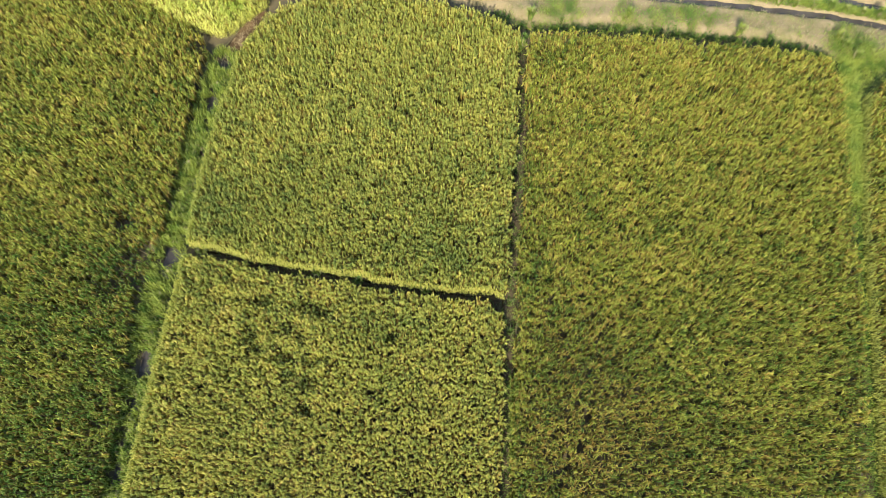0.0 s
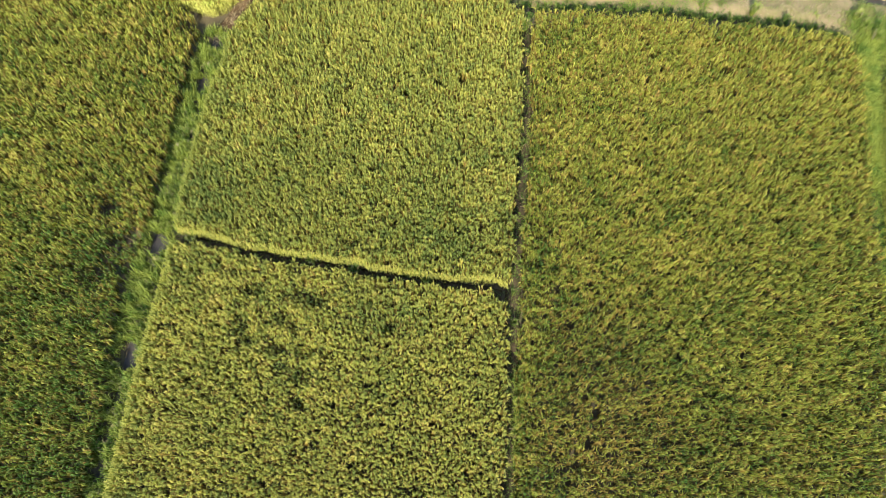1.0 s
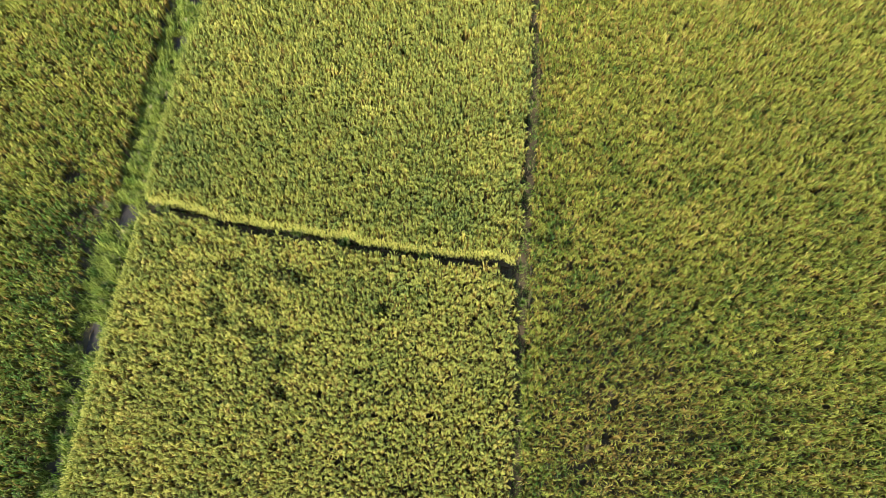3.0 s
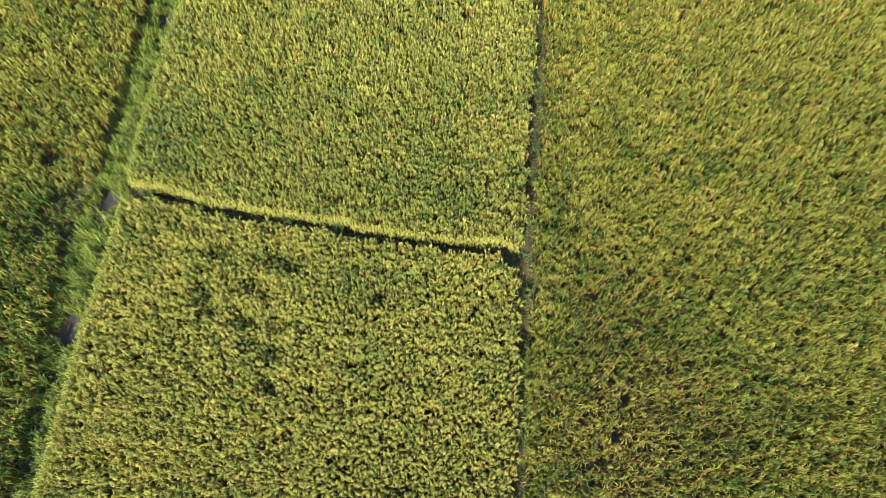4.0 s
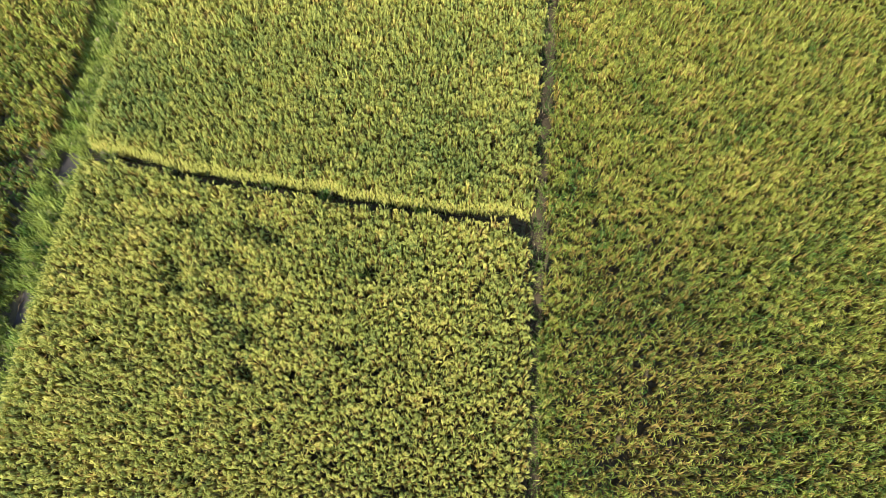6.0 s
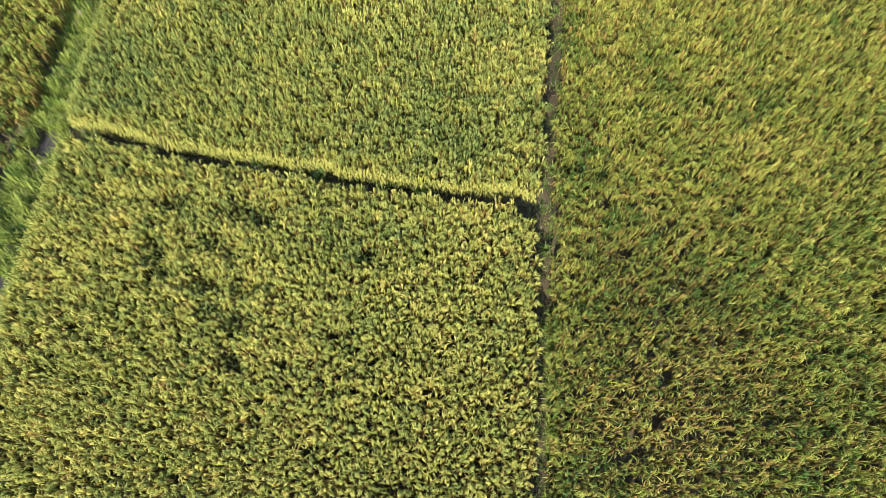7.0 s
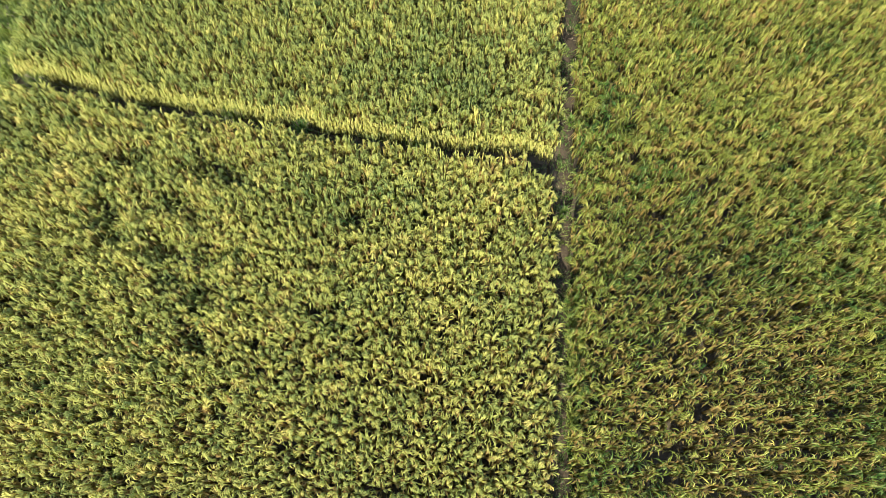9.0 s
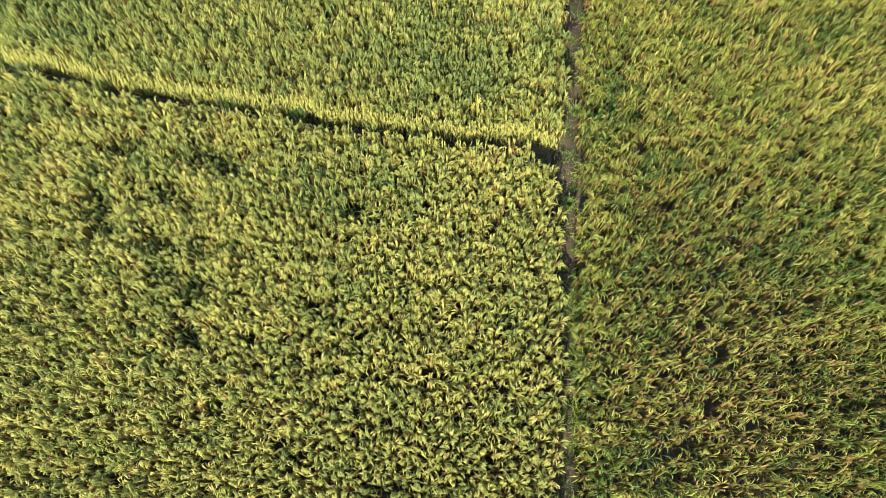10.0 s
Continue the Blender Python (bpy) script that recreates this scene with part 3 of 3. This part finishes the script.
low = low[waves(low[:, 0], low[:, 1], 0.3, 84) > 0.1]
carpet("path_straw", "dead straw-brown grass trodden into the bund", low, 0.02, 0.09, 0.1 + 0.3 * waves(low[:, 0], low[:, 1], 0.3, 85), 219, (0.05, 0.16), (0.005, 0.011), [STRAW], 0.1)
low = beside(PATH_LINE[8:], 2600, 0.06, 220)
low[:, 0] += 0.22
low = low[waves(low[:, 0], low[:, 1], 0.5, 86) > -0.1]
carpet("path_grass", "bright green weeds crowding the edge of the bund", low, 0.2, 0.5, 0.8 + 0.3 * waves(low[:, 0], low[:, 1], 0.4, 87), 221, (0.06, 0.2), z=0.0)
low = beside(EAST_LINE[:4], 6500, 0.17, 213)
low[:, 0] += 0.12
carpet("path_grass", "knee-high green grass along the far bund", low, 0.12, 0.34, 0.95 + 0.3 * waves(low[:, 0], low[:, 1], 0.5, 74), 214, (0.1, 0.28), (0.01, 0.02), z=0.1)
low = beside(EAST_LINE[3:], 6000, 0.14, 222)
carpet("path_grass", "thin short grass on the far bund", low, 0.06, 0.2, 0.5 + 0.3 * waves(low[:, 0], low[:, 1], 0.5, 76), 223, z=0.1)
low = beside(CROSS_LINE, 700, 0.1, 215)
carpet("path_grass", "sparse dark weeds on the low bund", low, 0.05, 0.25, 0.3 + 0.2 * waves(low[:, 0], low[:, 1], 0.5, 75), 216, z=0.05)


def weed_clump(radius, tall, count, ripe, seed, label):
    """A tussock: a sheaf of green blades with some dry ones."""
    r = np.random.default_rng(seed)
    top = tagged(new("weed_clump"), label, "weed", "weeds along the paddies")
    for name, material, n, part_label in (("foliage", WEED, count, ""), ("dead_foliage", STRAW, count // 6, "dry straw-coloured blades")):
        a, d = r.uniform(0, 6.2832, n), radius * 0.35 * np.sqrt(r.uniform(0, 1, n))
        root = np.stack([d * np.cos(a), d * np.sin(a), np.full(n, -0.03)], 1)
        h, out = tall * r.uniform(0.6, 1.1, n), radius * r.uniform(0.25, 1.0, n)
        o = out[:, None] * np.array([0, 0.2, 0.6, 1.0])
        u = h[:, None] * np.stack([0 * h, 0.6 + 0 * h, 1 + 0 * h, r.uniform(0.7, 1.0, n)], 1)
        w = r.uniform(0.006, 0.013, n)[:, None] * np.array([0.7, 1, 0.9, 0])
        v, c, s = strips(root, a + r.normal(0, 0.5, n), o, u, w, r.normal(0, 0.4, n))
        ob = new(name, join(name, [(v, c, s, np.repeat(np.clip(ripe + r.normal(0, 0.1, n), 0, 1), 7), 0)], [material]))
        ob.parent = top
        if part_label:
            tagged(ob, part_label)
    return top


CLUMPS = [weed_clump(0.22, 0.48, 190, 0.75, 301, "bright green grass clump growing in the ditch"),
          weed_clump(0.18, 0.4, 150, 0.35, 302, "dark green weed clump growing at the ditch"),
          weed_clump(0.2, 0.46, 170, 0.95, 303, "yellow-green grass clump growing in the ditch"),
          weed_clump(0.14, 0.26, 110, 0.5, 304, "small green grass tuft on the earth bund")]


def plant(kind, x, y, z, r, first):
    m = pose(x, y, z, 0, 0, math.degrees(r.uniform(0, 6.28)))
    if first:
        CLUMPS[kind].matrix_basis = m
        return CLUMPS[kind]
    ob = copy_thing(CLUMPS[kind], m)
    ob.scale = (r.uniform(0.75, 1.2),) * 3
    return ob


spots_rng = np.random.default_rng(55)
used = set()
spots = off_puddles(beside(DITCH[2:], 120, 0.2, 203), 1.25)[:84]
for x, y in spots:
    kind = int(spots_rng.choice([0, 0, 1, 2]))
    plant(kind, x, y, -0.1, spots_rng, kind not in used)
    used.add(kind)
for x, y, kind in ((0.62, 2.0, 2), (0.22, -3.4, 0), (0.3, -2.6, 3), (0.16, -4.2, 0), (0.12, -5.0, 3), (0.2, -1.0, 3), (1.0, 8.9, 3), (0.95, 9.9, 0), (1.12, 10.3, 1), (0.72, 5.2, 3), (0.45, 0.9, 3), (0.1, -6.3, 3), (0.05, -0.7, 3), (-6.05, 1.0, 0), (-4.7, 0.68, 1), (-2.5, 0.36, 0), (-9.9, 1.72, 2)):
    plant(kind, x, y, 0.1, spots_rng, kind not in used)
    used.add(kind)

for x, y, kind in ((9.25, 10.55, 2), (5.0, 11.2, 2), (5.15, 11.35, 0), (11.6, 11.85, 2), (12.3, 11.75, 2), (12.9, 11.7, 0), (13.5, 11.6, 2), (14.1, 11.45, 2), (14.7, 11.3, 0), (11.0, 11.95, 0), (13.1, 9.9, 0), (13.4, 9.4, 0), (12.9, 10.3, 2), (13.6, 10.0, 1), (10.4, 10.3, 3), (7.4, 11.0, 3), (2.6, 11.2, 3), (1.4, 11.3, 0)):
    plant(kind, x, y, 0.2, spots_rng, False)


def straw_stalk(x, y, z, turn, length):
    """A pale bent stalk lying loose: a thin six-sided tube."""
    ring = [(math.cos(a) * 0.009, math.sin(a) * 0.009) for a in (k * math.pi / 3 for k in range(6))]
    bm = bmesh.new()
    rows = []
    for k in range(6):
        f = k / 5 - 0.5
        rows.append([bm.verts.new((f * length, 0.05 * length * math.sin(3.1 * f + 1) + p, 0.03 * math.cos(5 * f) + q)) for p, q in ring])
    for a, b in zip(rows, rows[1:]):
        for k in range(6):
            bm.faces.new((a[k], a[(k + 1) % 6], b[(k + 1) % 6], b[k]))
    bm.faces.new(rows[0][::-1])
    bm.faces.new(rows[-1])
    me = bpy.data.meshes.new("straw_stalk")
    bm.to_mesh(me)
    bm.free()
    me.materials.append(STRAW)
    ob = tagged(new("straw_stalk", me), "pale dry stalk lying in the weedy ditch", "straw", "loose straw")
    ob.matrix_basis = pose(x, y, z, 0, 4, turn)
    return ob


for x, y, z, turn, length in ((-11.95, 1.75, 0.16, 150, 0.42), (-11.85, 1.68, 0.14, 118, 0.3), (-11.05, 1.32, -0.02, 10, 0.34), (-11.0, 1.28, 0.0, 30, 0.22), (-9.7, 10.2, 0.0, 60, 0.4), (-9.5, 10.6, 0.0, 40, 0.3), (-11.5, -1.9, -0.02, 75, 0.3), (-10.6, 4.6, 0.05, 100, 0.3)):
    straw_stalk(x, y, z, turn, length)

litter = beside([(-9.1, 11.7), (-9.4, 11.0), (-9.75, 10.3), (-9.95, 9.85), (-10.15, 9.3)], 260, 0.16, 224)
carpet("straw_litter", "dead straw and leaf scraps strewn on red-brown earth", litter, 0.01, 0.06, 0.3 + 0.3 * waves(litter[:, 0], litter[:, 1], 0.3, 92), 225, (0.06, 0.2), (0.008, 0.016), [STRAW], 0.08, "straw")

# grass on the bank
bank_rng = np.random.default_rng(77)


def bank_height(px, py):
    e = np.interp(px, [p[0] for p in NORTH_EDGE], [p[1] for p in NORTH_EDGE])
    return -0.1 + 0.36 * step((py - e - 0.1) / 0.9)


pts = np.stack([bank_rng.uniform(-8, 17, 50000), bank_rng.uniform(8.6, 14, 50000)], 1)
pts = np.concatenate([pts, np.stack([bank_rng.uniform(1, 15.5, 45000), bank_rng.uniform(9.8, 12.8, 45000)], 1)])
pts = pts[pts[:, 1] > np.interp(pts[:, 0], [p[0] for p in NORTH_EDGE], [p[1] for p in NORTH_EDGE]) + 0.1]
pts = pts[(distance(pts[:, 0], pts[:, 1], RILL_NEAR) > 0.2 + 0.07 * waves(pts[:, 0], pts[:, 1], 0.3, 93)) & (distance(pts[:, 0], pts[:, 1], RILL_FAR) > 0.26 + 0.07 * waves(pts[:, 0], pts[:, 1], 0.3, 94))]
lush = (blob(pts[:, 0], pts[:, 1], 6.9, 11.2, 1.9, 0.7) + blob(pts[:, 0], pts[:, 1], 2.6, 11.6, 0.9, 0.7) + blob(pts[:, 0], pts[:, 1], 13.3, 9.7, 0.9, 1.3)
        + 0.8 * blob(pts[:, 0], pts[:, 1], 4.9, 11.3, 0.4, 0.6) + 0.9 * step((0.45 - np.abs(distance(pts[:, 0], pts[:, 1], RILL_NEAR) - 0.45)) / 0.3) * (pts[:, 1] > np.interp(pts[:, 0], [p[0] for p in RILL_NEAR], [p[1] for p in RILL_NEAR])))
lush = lush + 0.25 * waves(pts[:, 0], pts[:, 1], 0.5, 78)
green = bank_rng.uniform(0, 1, len(pts)) < np.clip(lush, 0.08, 1)
dry = pts[~green][:11000]
# grass coloured dark to paint the shadow that the crop casts northward
shade = beside(NORTH_EDGE[4:], 9000, 0.16, 217)
shade[:, 1] += 0.3 + 0.2 * np.abs(waves(shade[:, 0], shade[:, 1], 0.4, 81))
carpet("bank_grass", "rank grass behind the paddies, dark green for the crop's shadow band", shade, 0.08, 0.28, 0.35 + 0.3 * waves(shade[:, 0], shade[:, 1], 0.6, 82), 207, z=-0.02)
strip = beside([(8.5, 12.6), (10.5, 12.35), (13.0, 11.8), (15.2, 11.3), (17.0, 10.85)], 7000, 0.12, 226)
carpet("bank_grass", "pale yellow-green weeds between the two rills", strip, 0.06, 0.22, 0.95 + 0.3 * waves(strip[:, 0], strip[:, 1], 0.35, 95), 227, (0.05, 0.16), (0.01, 0.018), z=0.22)
corner = np.stack([bank_rng.normal(13.6, 0.75, 10000), bank_rng.normal(8.9, 0.65, 10000)], 1)
corner = corner[~inside(corner[:, 0], corner[:, 1], FIELD_RIGHT) & ~inside(corner[:, 0], corner[:, 1], FIELD_EAST)]
carpet("bank_grass", "lush green weeds at the corner of the bank", corner, 0.08, 0.24, 0.85 + 0.3 * waves(corner[:, 0], corner[:, 1], 0.4, 83), 208, z=bank_height(corner[:, 0], corner[:, 1]))
carpet("bank_grass", "cropped green grass on the bank", pts[green], 0.05, 0.17, 0.62 + 0.25 * waves(pts[green][:, 0], pts[green][:, 1], 0.5, 79), 205, z=bank_height(pts[green][:, 0], pts[green][:, 1]) - 0.03)
carpet("dry_grass", "short dead straw-coloured grass on the bank", dry, 0.04, 0.14, 0.5 + 0.3 * waves(dry[:, 0], dry[:, 1], 0.4, 80), 206, (0.03, 0.12), (0.006, 0.013), [STRAW], bank_height(dry[:, 0], dry[:, 1]) - 0.03)
